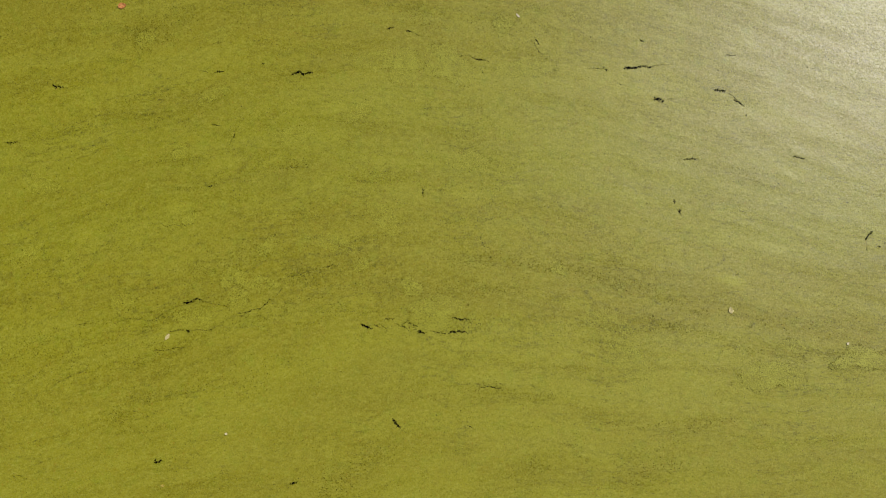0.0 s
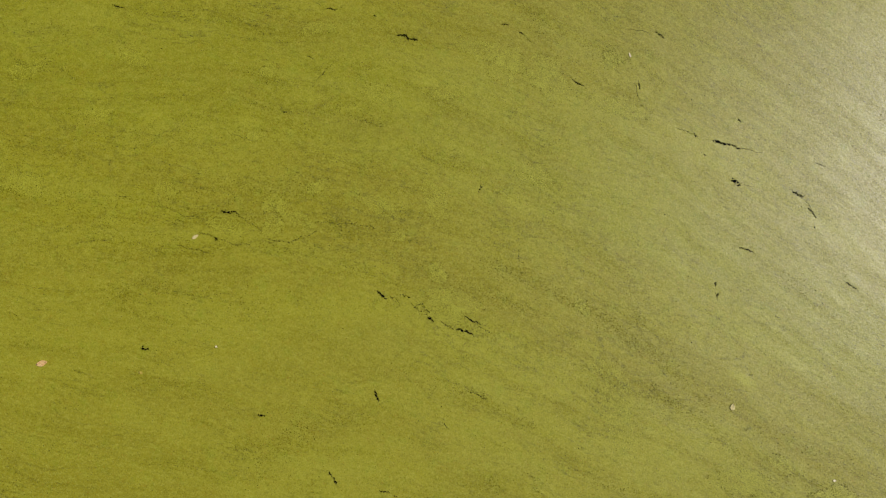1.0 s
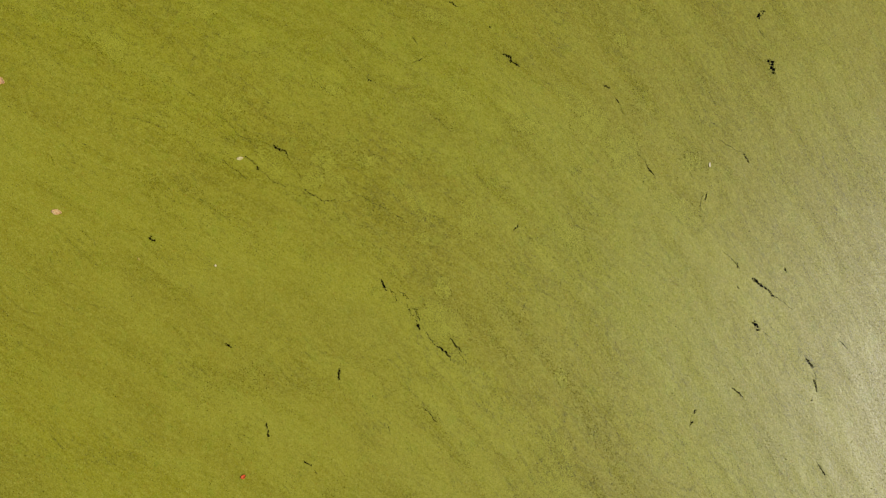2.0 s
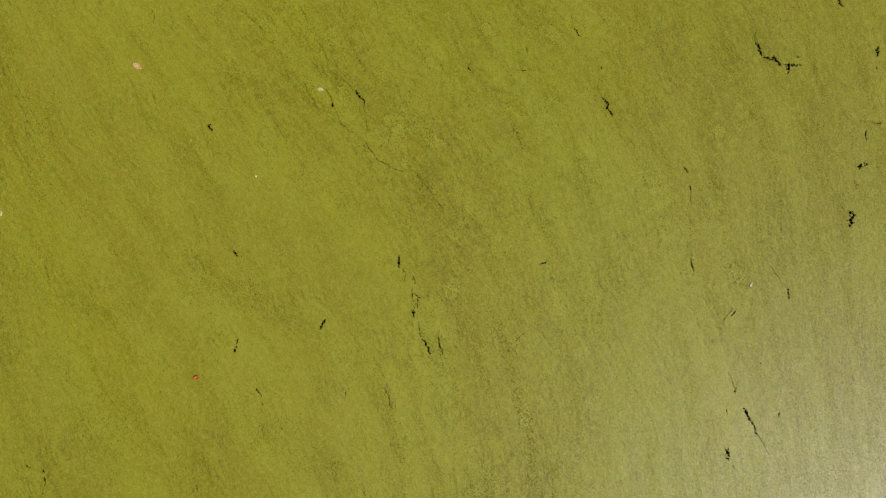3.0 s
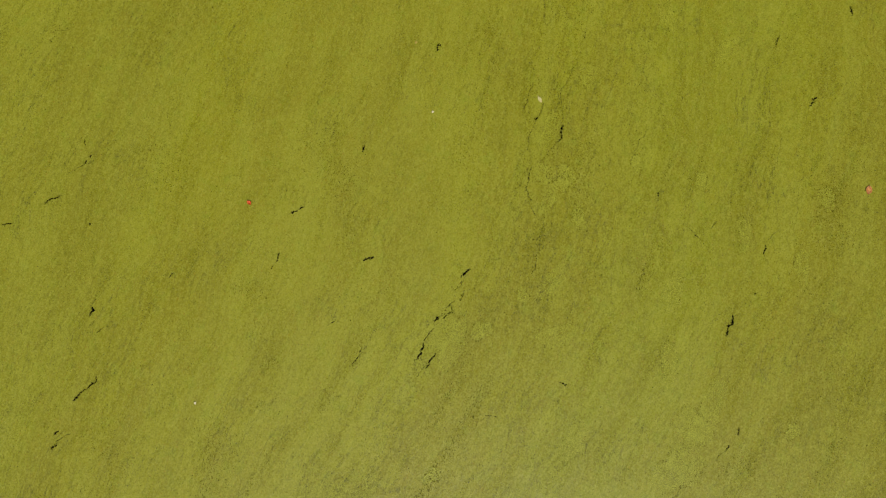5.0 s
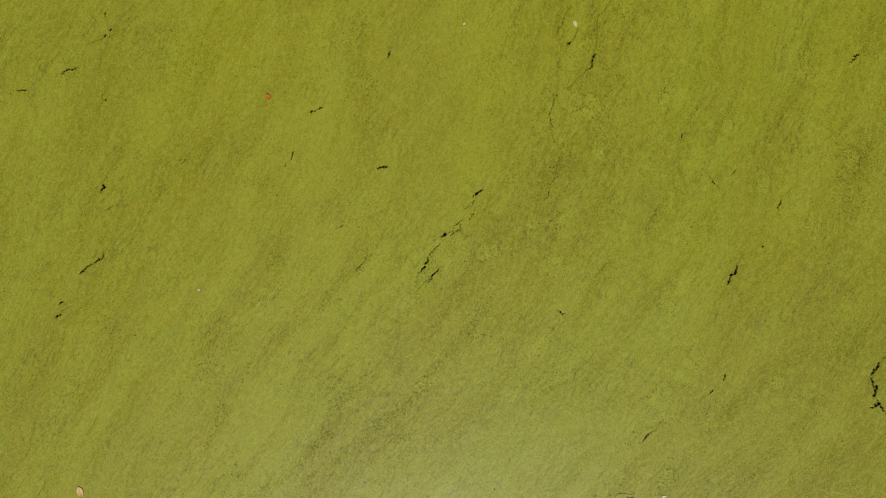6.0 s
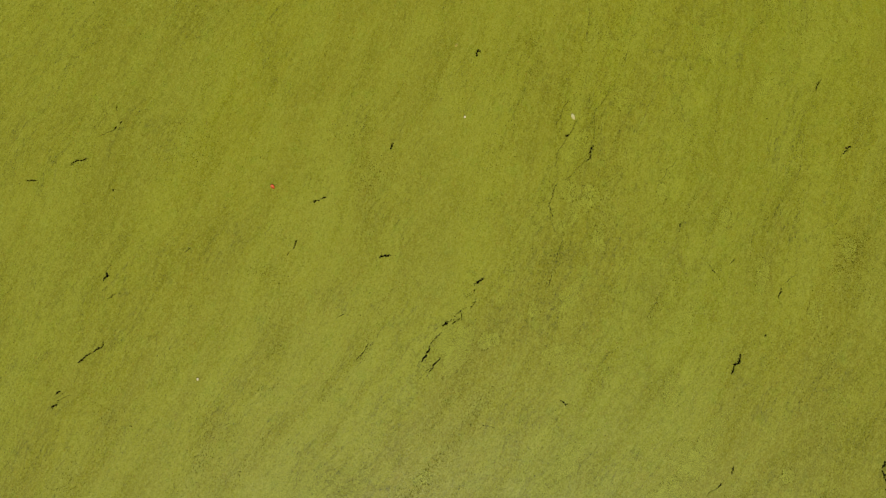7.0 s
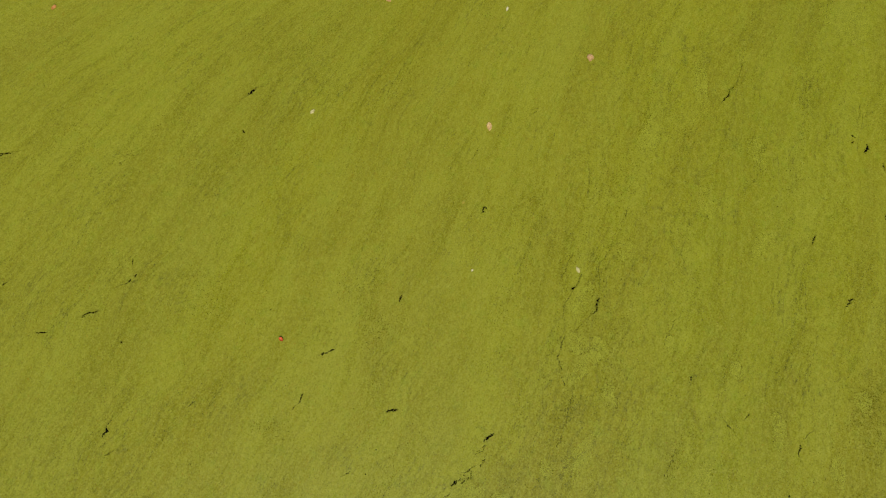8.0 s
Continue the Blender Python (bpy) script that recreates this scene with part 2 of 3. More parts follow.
def stream(x, y):
    """The number that stays the same along a band of the duckweed."""
    u, v = np.clip(x, *REACH[:2]) / 4, np.clip(y, *REACH[2:]) / 4
    return y + sum(c * u ** i * v ** j for (i, j), c in DRAWN.items())


def mesh_of(name, verts, faces, material, smooth=True):
    """A mesh from arrays: verts n x 3, faces n x 3 or n x 4."""
    me = bpy.data.meshes.new(name)
    count, sides = faces.shape
    me.vertices.add(len(verts))
    me.vertices.foreach_set("co", np.ascontiguousarray(verts, np.float32).ravel())
    me.loops.add(count * sides)
    me.loops.foreach_set("vertex_index", np.ascontiguousarray(faces, np.int32).ravel())
    me.polygons.add(count)
    me.polygons.foreach_set("loop_start", np.arange(0, count * sides, sides, dtype=np.int32))
    me.polygons.foreach_set("use_smooth", np.full(count, smooth))
    me.update(calc_edges=True)
    me.validate()
    me.materials.append(material)
    return me


# ---- open gaps in the mat ----
X0, X1, Y0, Y1, CELL, SPLIT = -8.5, 5.5, -8.0, 6.5, 0.025, 10
FINE = CELL / SPLIT
discs = []      # x, y, radius of small patches of open water
dice = random.Random(7)


def gap(x, y, heading, length, width):
    """A ragged tear with open water in it: a chain of uneven beads and pools, here joined by a thread, there pinched off."""
    c, s = math.cos(radians(heading)), math.sin(radians(heading))
    thin, heart = width < 0.0135, dice.uniform(0.35, 0.65)

    def hole(along, off, r):
        discs.append((x + c * along - s * off, y + s * along + c * off, r))

    along, off, lean = -0.5 * length, 0.0, dice.uniform(-0.6, 0.6)
    while along < 0.5 * length:
        u = along / length + 0.5
        swollen = max(0.0, 1 - abs(u - heart) / max(heart, 1 - heart)) ** 0.8
        if thin:
            # a hairline: fine chinks in a row with a bead here and there
            r = dice.choice((0.0011, 0.0014, 0.0017, 0.0020, 0.0024, 0.0031)) * (1.0 if width < 0.0105 else 1.15)
            step = r + dice.choice((0.0012, 0.002, 0.003, 0.005, 0.009))
            hole(along, off + dice.uniform(-0.0035, 0.0035), r)
        else:
            r = width * (0.14 + 0.30 * swollen) * (0.8 if width < 0.018 else 1.0) * dice.choice((0.45, 0.65, 0.8, 1.0, 1.15))
            step = r * dice.uniform(0.8, 1.7) + (0.001 if width > 0.018 else dice.choice((0.001, 0.003, 0.007)))
            across = off + (0.26 if width > 0.018 else 0.50) * width * dice.uniform(-1, 1)
            hole(along, across, max(0.0014, 0.72 * r))
            # fronds eat into the edge of a pool, and leave chinks beside it
            for _ in range(5 if r > 0.0055 else 2):
                way, out = dice.uniform(0, 2 * math.pi), r * dice.uniform(0.6, 1.35)
                hole(along + 1.2 * out * math.cos(way), across + out * math.sin(way), max(0.0012, r * dice.uniform(0.10, 0.36)))
            if dice.random() < 0.55:
                # a thread to the next bead
                hole(along + 0.55 * step, off + dice.uniform(-0.002, 0.002), 0.0016)
                hole(along + 0.85 * step, off + dice.uniform(-0.002, 0.002), 0.0015)
            if dice.random() < 0.10:
                way = dice.choice((-1, 1)) * dice.uniform(0.4, 1.2)
                for m in range(dice.randint(2, 5)):
                    hole(along + 0.0050 * m * math.cos(way), across + 0.0050 * m * math.sin(way), dice.uniform(0.0012, 0.0020))
        along += step
        lean = 0.55 * lean + dice.uniform(-1.0, 1.0) * min(1.0, 0.4 + 4 * length)
        off += (0.50 if thin else 0.40) * step * lean - 0.12 * off
    # the tear runs on as a few chinks past both ends
    for end in (-1, 1):
        for m in range(dice.randint(0, 4)):
            hole(end * (0.5 * length + 0.009 * (m + 0.6) + dice.uniform(-0.003, 0.003)), dice.uniform(-0.005, 0.005), dice.uniform(0.0010, 0.0018))


gap(-3.64, 2.12, -17, 0.11, 0.034)
gap(-3.50, 2.12, 12, 0.18, 0.010)
gap(-2.12, 2.27, 23, 0.10, 0.020)
gap(-2.26, 2.27, -18, 0.14, 0.010)
gap(-1.38, 2.24, 0, 0.13, 0.039)
gap(-1.28, 2.25, 13, 0.07, 0.025)
gap(-1.71, 2.34, 0, 0.02, 0.020)
gap(-0.35, 2.66, -12, 0.03, 0.025)
gap(-0.28, 2.64, -16, 0.12, 0.010)
gap(-0.52, 2.69, 19, 0.07, 0.019)
gap(-2.14, 1.75, -17, 0.07, 0.016)
gap(-1.97, 1.65, -99, 0.03, 0.020)
gap(-1.99, 1.57, -108, 0.14, 0.010)
gap(-4.05, 1.59, 5, 0.12, 0.020)
gap(-2.17, 1.17, 0, 0.04, 0.025)
gap(-2.50, 0.81, -3, 0.34, 0.010)
gap(-0.20, 1.11, -81, 0.07, 0.020)
gap(0.87, 2.55, -65, 0.06, 0.020)
gap(1.86, 2.56, -47, 0.03, 0.032)
gap(0.33, 2.38, -7, 0.10, 0.020)
gap(0.21, 2.41, -14, 0.14, 0.010)
gap(1.46, 2.29, 0, 0.07, 0.010)
gap(1.51, 2.29, -30, 0.05, 0.029)
gap(1.74, 2.29, -3, 0.11, 0.034)
gap(1.87, 2.31, 6, 0.16, 0.034)
gap(2.05, 2.33, 8, 0.19, 0.010)
gap(1.65, 2.14, -19, 0.02, 0.020)
gap(2.01, 1.99, -10, 0.10, 0.044)
gap(2.13, 2.00, 6, 0.05, 0.010)
gap(2.58, 2.09, 6, 0.11, 0.029)
gap(2.75, 1.96, -30, 0.11, 0.020)
gap(2.81, 1.84, -59, 0.02, 0.020)
gap(2.28, 1.42, -2, 0.13, 0.019)
gap(3.28, 1.45, -3, 0.11, 0.025)
gap(2.11, 1.02, -85, 0.04, 0.029)
gap(2.16, 0.93, -70, 0.03, 0.025)
gap(3.88, 0.71, -131, 0.10, 0.025)
gap(3.85, 0.62, -85, 0.11, 0.010)
gap(3.97, 0.61, -14, 0.02, 0.025)
gap(2.69, 2.42, -4, 0.08, 0.015)
gap(-0.71, -0.108, -5, 0.11, 0.039)
gap(-0.61, -0.108, -5, 0.06, 0.010)
gap(-0.56, -0.128, -45, 0.06, 0.010)
gap(-0.51, -0.048, 10, 0.09, 0.015)
gap(-0.38, -0.128, -30, 0.10, 0.010)
gap(-0.30, -0.098, -26, 0.11, 0.015)
gap(-0.22, -0.168, -10, 0.06, 0.029)
gap(-0.06, -0.168, -8, 0.14, 0.015)
gap(0.12, -0.178, -2, 0.17, 0.028)
gap(0.14, -0.058, -13, 0.16, 0.020)
gap(0.27, -0.088, -14, 0.11, 0.010)
gap(-2.29, 0.10, 7, 0.17, 0.029)
gap(-2.44, 0.06, 22, 0.14, 0.010)
gap(-2.10, 0.08, -14, 0.23, 0.010)
gap(-3.27, -0.09, 13, 0.16, 0.010)
gap(-2.83, -0.06, -2, 0.36, 0.010)
gap(-2.58, -0.02, 31, 0.18, 0.010)
gap(-2.42, -0.16, 0, 0.15, 0.015)
gap(-2.32, -0.16, 0, 0.04, 0.032)
gap(-2.16, -0.13, 10, 0.29, 0.010)
gap(-1.78, 0.02, 10, 0.21, 0.015)
gap(-1.63, 0.08, 38, 0.13, 0.015)
gap(-1.53, 0.17, 48, 0.15, 0.010)
gap(-1.23, 0.38, 17, 0.54, 0.010)
gap(-0.44, -0.978, -52, 0.10, 0.029)
gap(-2.55, -1.31, 0, 0.07, 0.044)
gap(-1.34, -1.50, 10, 0.06, 0.026)
gap(-3.78, -1.44, -25, 0.05, 0.015)
gap(0.40, -0.66, -8, 0.18, 0.015)
gap(0.37, 0.64, -48, 0.14, 0.010)
gap(-0.53, -1.80, 146, 0.06, 0.030)
gap(-0.58, -1.76, 144, 0.05, 0.024)
gap(-0.07, -1.74, 8, 0.09, 0.020)
gap(0.03, -1.74, 6, 0.02, 0.015)
gap(-0.14, -3.77, -7, 0.03, 0.037)
gap(-0.07, -3.79, -9, 0.03, 0.037)
gap(-0.23, -3.89, 36, 0.06, 0.020)
gap(0.51, -2.54, -8, 0.05, 0.015)
gap(-1.46, 3.82, -13, 0.06, 0.015)
gap(-1.33, 3.80, -5, 0.13, 0.042)
gap(-1.22, 3.86, 68, 0.11, 0.033)
gap(-1.16, 3.93, 30, 0.11, 0.050)
gap(-1.07, 4.04, 66, 0.16, 0.037)
gap(-1.04, 3.98, -35, 0.09, 0.037)
gap(-1.12, 4.12, 40, 0.02, 0.020)
gap(-1.45, 4.72, 12, 0.08, 0.039)
gap(-0.89, 4.84, -37, 0.10, 0.039)
gap(-0.75, 4.77, -7, 0.02, 0.020)
gap(-0.25, 4.56, 68, 0.05, 0.025)
gap(-0.29, 4.47, 58, 0.16, 0.010)
gap(-0.19, 4.40, -19, 0.10, 0.020)
gap(0.05, 4.24, 112, 0.09, 0.054)
gap(0.20, 4.10, -18, 0.08, 0.015)
gap(0.48, 3.93, -25, 0.14, 0.068)
gap(-2.98, -1.71, -2, 0.18, 0.010)
gap(-2.36, -4.08, 168, 0.12, 0.054)
gap(-2.48, -4.03, 145, 0.13, 0.010)
gap(-2.26, -4.11, 159, 0.10, 0.010)
gap(-1.93, -3.86, 72, 0.04, 0.037)
gap(-0.96, -4.69, 64, 0.03, 0.025)
gap(-0.38, -5.79, 178, 0.04, 0.029)
gap(-0.44, -5.71, 141, 0.06, 0.015)
gap(-5.00, 0.17, 160, 0.12, 0.020)
gap(-5.10, 0.18, -167, 0.09, 0.020)
gap(-5.19, 0.19, 158, 0.10, 0.015)
gap(-5.38, 0.18, -169, 0.30, 0.010)
gap(-5.63, 1.43, -168, 0.21, 0.015)
gap(-5.54, 1.50, 24, 0.15, 0.010)
gap(-5.33, 1.48, 91, 0.04, 0.026)
gap(-5.26, 1.50, 135, 0.03, 0.037)
gap(-5.27, 1.64, 177, 0.10, 0.050)
gap(-5.17, 1.87, 30, 0.08, 0.029)
gap(-4.64, 2.10, 24, 0.10, 0.029)
gap(-4.51, 1.51, 92, 0.06, 0.015)
gap(0.38, -3.89, 153, 0.15, 0.027)
gap(0.76, -4.14, 129, 0.10, 0.020)
gap(1.12, -3.04, -165, 0.09, 0.032)
gap(1.04, -3.05, 166, 0.07, 0.010)
gap(1.24, -2.88, 164, 0.09, 0.016)
gap(0.61, -4.77, 162, 0.05, 0.020)
gap(1.85, -2.77, 168, 0.08, 0.029)
gap(1.78, -2.74, 148, 0.07, 0.020)
gap(1.67, -2.71, 175, 0.12, 0.029)
gap(2.20, -2.77, 160, 0.05, 0.025)
gap(2.31, -2.73, 168, 0.07, 0.032)
gap(2.21, -2.70, 145, 0.12, 0.010)
gap(2.08, -2.04, 104, 0.02, 0.015)
gap(-2.49, -0.32, -174, 0.29, 0.010)
gap(-0.59, -0.128, -24, 0.10, 0.010)
gap(-0.37, -0.088, 30, 0.08, 0.011)
gap(-0.31, -0.088, -42, 0.07, 0.011)
gap(-0.34, -0.128, -14, 0.12, 0.011)
gap(-0.24, -0.158, -22, 0.09, 0.011)
gap(-0.25, -0.118, -21, 0.04, 0.011)
gap(0.89, 3.09, 170, 0.10, 0.024)
gap(-0.40, -5.76, 152, 0.11, 0.030)
gap(-0.48, -5.68, 128, 0.14, 0.010)
gap(-5.04, 0.18, 172, 0.21, 0.012)
gap(-5.23, 0.18, -179, 0.15, 0.011)
gap(-5.42, 0.16, -172, 0.23, 0.010)
gap(-3.03, -1.71, 174, 0.13, 0.012)
gap(-3.81, -1.46, 148, 0.08, 0.010)
gap(-2.12, 3.51, 80, 0.09, 0.010)
gap(0.43, -3.45, 67, 0.03, 0.018)
gap(0.71, 3.07, 10, 0.21, 0.010)
gap(-0.02, -3.81, 151, 0.19, 0.012)
gap(0.23, -1.01, 154, 0.05, 0.012)
gap(-1.38, 1.35, 6, 0.21, 0.010)
gap(0.86, 2.51, -52, 0.15, 0.011)
gap(2.71, 2.01, -32, 0.13, 0.011)
gap(2.14, 0.95, -66, 0.09, 0.012)
gap(1.40, 2.29, -5, 0.12, 0.010)
gap(2.66, 0.35, -22, 0.04, 0.016)

# pinprick chinks strewn along the bands
for k in range(900):
    px, py = dice.uniform(-7.0, 4.2), dice.uniform(-6.8, 5.0)
    if swell(np.array([px * 0.4]), np.array([stream(px, py) * 2.6]), 5)[0] > dice.uniform(-0.3, 0.9):
        discs.append((px, py, dice.uniform(0.0022, 0.0046)))


# ---- the floating mat ----
MOUNDS = [(-0.30, 0.24, 0.09, 0.07), (-0.10, 0.02, 0.16, 0.11), (2.90, -0.57, 0.26, 0.17), (3.77, -0.41, 0.17, 0.11), (3.56, -0.45, 0.09, 0.06)]


def relief(x, y):
    """Height of the mat: low folds drawn out along the bands, and a few thicker cushions."""
    v = stream(x, y) + 0.15 * swell(x * 0.8, y * 0.8, 11)
    z = 0.0005 * swell(x * 0.7, v * 4.0, 1) + 0.0006 * swell(x * 2.5, v * 9.0, 2) + 0.0007 * swell(x * 5, v * 8, 6) + 0.0005 * swell(x * 11, y * 13, 3)
    for mx, my, ra, rb in MOUNDS:
        d = ((x - mx) / ra) ** 2 + ((y - my) / rb) ** 2 + 0.35 * swell(x * 16, y * 16, 4)
        z = z + 0.0022 * np.clip(1.25 - d, 0, 1) ** 0.6
    edge = np.clip(np.minimum(np.minimum(x - X0, X1 - x), np.minimum(y - Y0, Y1 - y)), 0, 1)
    return z * edge


def build_mat():
    nx, ny = round((X1 - X0) / CELL), round((Y1 - Y0) / CELL)
    near = np.zeros((nx, ny), bool)
    open_cells = {}
    for x, y, r in discs:
        i0, i1 = int((x - r - X0) / FINE), int((x + r - X0) / FINE)
        j0, j1 = int((y - r - Y0) / FINE), int((y + r - Y0) / FINE)
        for i in range(i0, i1 + 1):
            for j in range(j0, j1 + 1):
                if math.hypot(X0 + (i + 0.5) * FINE - x, Y0 + (j + 0.5) * FINE - y) < r + 0.0006 and 0 <= i < nx * SPLIT and 0 <= j < ny * SPLIT:
                    open_cells[i, j] = True
                    near[i // SPLIT, j // SPLIT] = True
    verts, faces, total = [], [], 0
    gx, gy = np.meshgrid(X0 + CELL * np.arange(nx + 1), Y0 + CELL * np.arange(ny + 1), indexing="ij")
    verts.append(np.stack([gx.ravel(), gy.ravel(), relief(gx, gy).ravel()], 1))
    i, j = np.nonzero(~near)
    k = i * (ny + 1) + j
    faces.append(np.stack([k, k + ny + 1, k + ny + 2, k + 1], 1))
    total += len(verts[0])
    # the cells round the gaps, in finer steps, without the open water
    i, j = np.nonzero(near)
    a, b = np.meshgrid(np.arange(SPLIT), np.arange(SPLIT), indexing="ij")
    fi = (i[:, None] * SPLIT + a.ravel()[None]).ravel()
    fj = (j[:, None] * SPLIT + b.ravel()[None]).ravel()
    keep = np.array([(p, q) not in open_cells for p, q in zip(fi.tolist(), fj.tolist())])
    fi, fj = fi[keep], fj[keep]
    wide = ny * SPLIT + 1
    corner = np.stack([fi * wide + fj, (fi + 1) * wide + fj, (fi + 1) * wide + fj + 1, fi * wide + fj + 1], 1)
    keys, back_to = np.unique(corner.ravel(), return_inverse=True)
    px, py = X0 + FINE * (keys // wide), Y0 + FINE * (keys % wide)
    jig = 0.0008
    jx, jy = jig * swell(px * 150, py * 150, 21), jig * swell(px * 150, py * 150, 22)
    rim = (keys // wide % SPLIT == 0) | (keys % wide % SPLIT == 0)
    jx, jy = np.where(rim, 0, jx), np.where(rim, 0, jy)
    verts.append(np.stack([px + jx, py + jy, relief(px, py)], 1))
    faces.append(back_to.reshape(-1, 4) + total)
    index = {int(key): total + n for n, key in enumerate(keys)}
    total += len(keys)
    # the mat's torn edge, going down to the water
    skirt_v, skirt_f = [], []
    tops = np.concatenate(verts)
    for p, q in open_cells:
        for (ca, cb), (da, db) in (((p, q), (p + 1, q)), ((p, q), (p, q + 1)), ((p + 1, q), (p + 1, q + 1)), ((p, q + 1), (p + 1, q + 1))):
            ka, kb = index.get(ca * wide + cb), index.get(da * wide + db)
            if ka is None or kb is None:
                continue
            n = total + len(skirt_v)
            skirt_v += [tops[ka], tops[kb], tops[kb] - (0, 0, 0.012), tops[ka] - (0, 0, 0.012)]
            skirt_f.append((n, n + 1, n + 2, n + 3))
    verts.append(np.array(skirt_v))
    faces.append(np.array(skirt_f))
    total += len(skirt_v)
    # the rest of the pond, out to the horizon
    far = 600.0
    xs, ys = (-far, X0, X1, far), (-far, Y0, Y1, far)
    ring_v = np.array([(x, y, 0.0) for x in xs for y in ys])
    ring_f = np.array([(total + 4 * p + q, total + 4 * p + 4 + q, total + 4 * p + 5 + q, total + 4 * p + 1 + q) for p in range(3) for q in range(3) if (p, q) != (1, 1)])
    verts.append(ring_v)
    faces.append(ring_f)
    ob = new("duckweed_mat", mesh_of("duckweed_mat", np.concatenate(verts), np.concatenate(faces), DUCKWEED))
    tagged(ob, "dense yellow-green duckweed mat with drawn-out bands and torn gaps", "duckweed", kind="stuff")
    return open_cells


OPEN = build_mat()

water = mesh_of("pond_water", np.array([(-700.0, -700, -0.009), (700, -700, -0.009), (700, 700, -0.009), (-700, 700, -0.009)]), np.array([(0, 1, 2, 3)]), WATER)
tagged(new("water", water), "still dark pond water under the duckweed", "water", kind="structure")


def build_fronds(count):
    """Single fronds that stand a little proud of the mat, each tilted its own way."""
    rng = np.random.default_rng(3)
    x, y = rng.uniform(-7.4, 4.4, count), rng.uniform(-7.4, 5.3, count)
    i, j = ((x - X0) / FINE).astype(int), ((y - Y0) / FINE).astype(int)
    wet = np.array([(p, q) in OPEN for p, q in zip(i.tolist(), j.tolist())])
    x, y = x[~wet], y[~wet]
    n = len(x)
    r = rng.uniform(0.0024, 0.0054, n)
    turn, lift, way = rng.uniform(0, 2 * np.pi, n), rng.uniform(0, 0.24, n) ** 1.1, rng.uniform(0, 2 * np.pi, n)
    z = relief(x, y) + 0.0012 + r * np.sin(lift) * 0.6
    corners = np.arange(5) * 2 * np.pi / 5
    ang = turn[:, None] + corners
    dx, dy = r[:, None] * np.cos(ang), r[:, None] * np.sin(ang) * 0.8
    dz = (dx * np.cos(way)[:, None] + dy * np.sin(way)[:, None]) * np.tan(lift)[:, None]
    verts = np.stack([x[:, None] + dx, y[:, None] + dy, z[:, None] + dz], 2).reshape(-1, 3)
    k = 5 * np.arange(n)[:, None]
    faces = (k[:, :, None] + np.array([(0, 1, 2), (0, 2, 3), (0, 3, 4)])[None]).reshape(-1, 3)
    ob = new("duckweed_fronds", mesh_of("duckweed_fronds", verts, faces, FROND, False))
    tagged(ob, "tiny glossy green duckweed fronds lying on the mat", "duckweed", kind="stuff")


build_fronds(420000)

# ---- browned fronds, gathered where the bands have been drawn out ----
flakes = []
strew = np.random.default_rng(12)


def band(x0, y0, xm, ym, x1, y1, spread, amount):
    """Dead fronds strewn along a bowed line through three places, thinning out to both sides."""
    a, m, b = np.array((x0, y0)), np.array((xm, ym)), np.array((x1, y1))
    c = 2 * m - (a + b) / 2
    length = np.linalg.norm(m - a) + np.linalg.norm(b - m)
    n = int(1600 * amount * (length + spread) * 2.2 * (spread + 0.008))
    u = strew.uniform(-0.06, 1.06, n)[:, None]
    at = (1 - u) ** 2 * a + 2 * u * (1 - u) * c + u * u * b
    away = spread * (0.45 + 0.9 * lattice(np.floor(u[:, 0] * length * 9), np.full(n, len(flakes)), 31))
    flakes.append(at + strew.normal(0, 1, (n, 2)) * away[:, None])


band(-4.07, 0.46, -3.66, 0.51, -3.05, 0.64, 0.039, 1.0)
band(-3.27, -0.10, -2.91, -0.05, -2.50, 0.05, 0.025, 1.0)
band(-2.61, 0.23, -2.00, 0.49, -1.64, 0.54, 0.049, 1.0)
band(-2.52, 0.38, -2.21, 0.41, -1.80, 0.51, 0.039, 1.0)
band(-1.74, 0.28, -1.28, 0.36, -0.76, 0.51, 0.024, 0.9)
band(-1.48, 0.05, -1.07, 0.18, -0.45, 0.28, 0.034, 1.0)
band(-0.45, 0.20, 0.06, 0.23, 0.68, 0.18, 0.039, 1.3)
band(0.06, 0.46, 0.43, 0.46, 0.79, 0.46, 0.059, 1.3)
band(0.79, 0.46, 1.20, 0.36, 1.61, 0.23, 0.049, 1.3)
band(1.35, 0.31, 1.76, 0.20, 2.11, 0.10, 0.039, 1.0)
band(1.85, -0.03, 2.11, -0.15, 2.61, -0.23, 0.039, 1.6)
band(2.11, 0.05, 2.77, -0.05, 3.64, -0.10, 0.069, 1.0)
band(2.61, -0.33, 2.86, -0.34, 3.01, -0.40, 0.025, 1.5)
band(3.06, -0.43, 3.37, -0.38, 3.83, -0.33, 0.049, 1.2)
band(2.65, -0.56, 2.84, -0.70, 3.11, -0.53, 0.020, 2.0)
band(3.47, -0.43, 3.61, -0.50, 3.92, -0.48, 0.025, 1.6)
band(-0.44, -0.73, 0.06, -0.69, 0.47, -0.66, 0.039, 1.0)
band(0.27, -0.66, 0.42, -0.64, 0.49, -0.67, 0.020, 2.4)
band(0.52, -0.73, 0.77, -0.73, 0.97, -0.73, 0.049, 1.3)
band(1.57, -1.00, 2.08, -0.99, 2.53, -0.94, 0.025, 1.5)
band(2.53, -0.94, 2.73, -0.95, 2.88, -0.99, 0.020, 1.5)
band(1.51, -1.35, 1.81, -1.37, 2.07, -1.27, 0.088, 1.2)
band(0.66, -1.37, 0.76, -1.32, 0.86, -1.35, 0.049, 2.0)
band(1.07, -1.20, 1.17, -1.18, 1.22, -1.25, 0.049, 1.5)
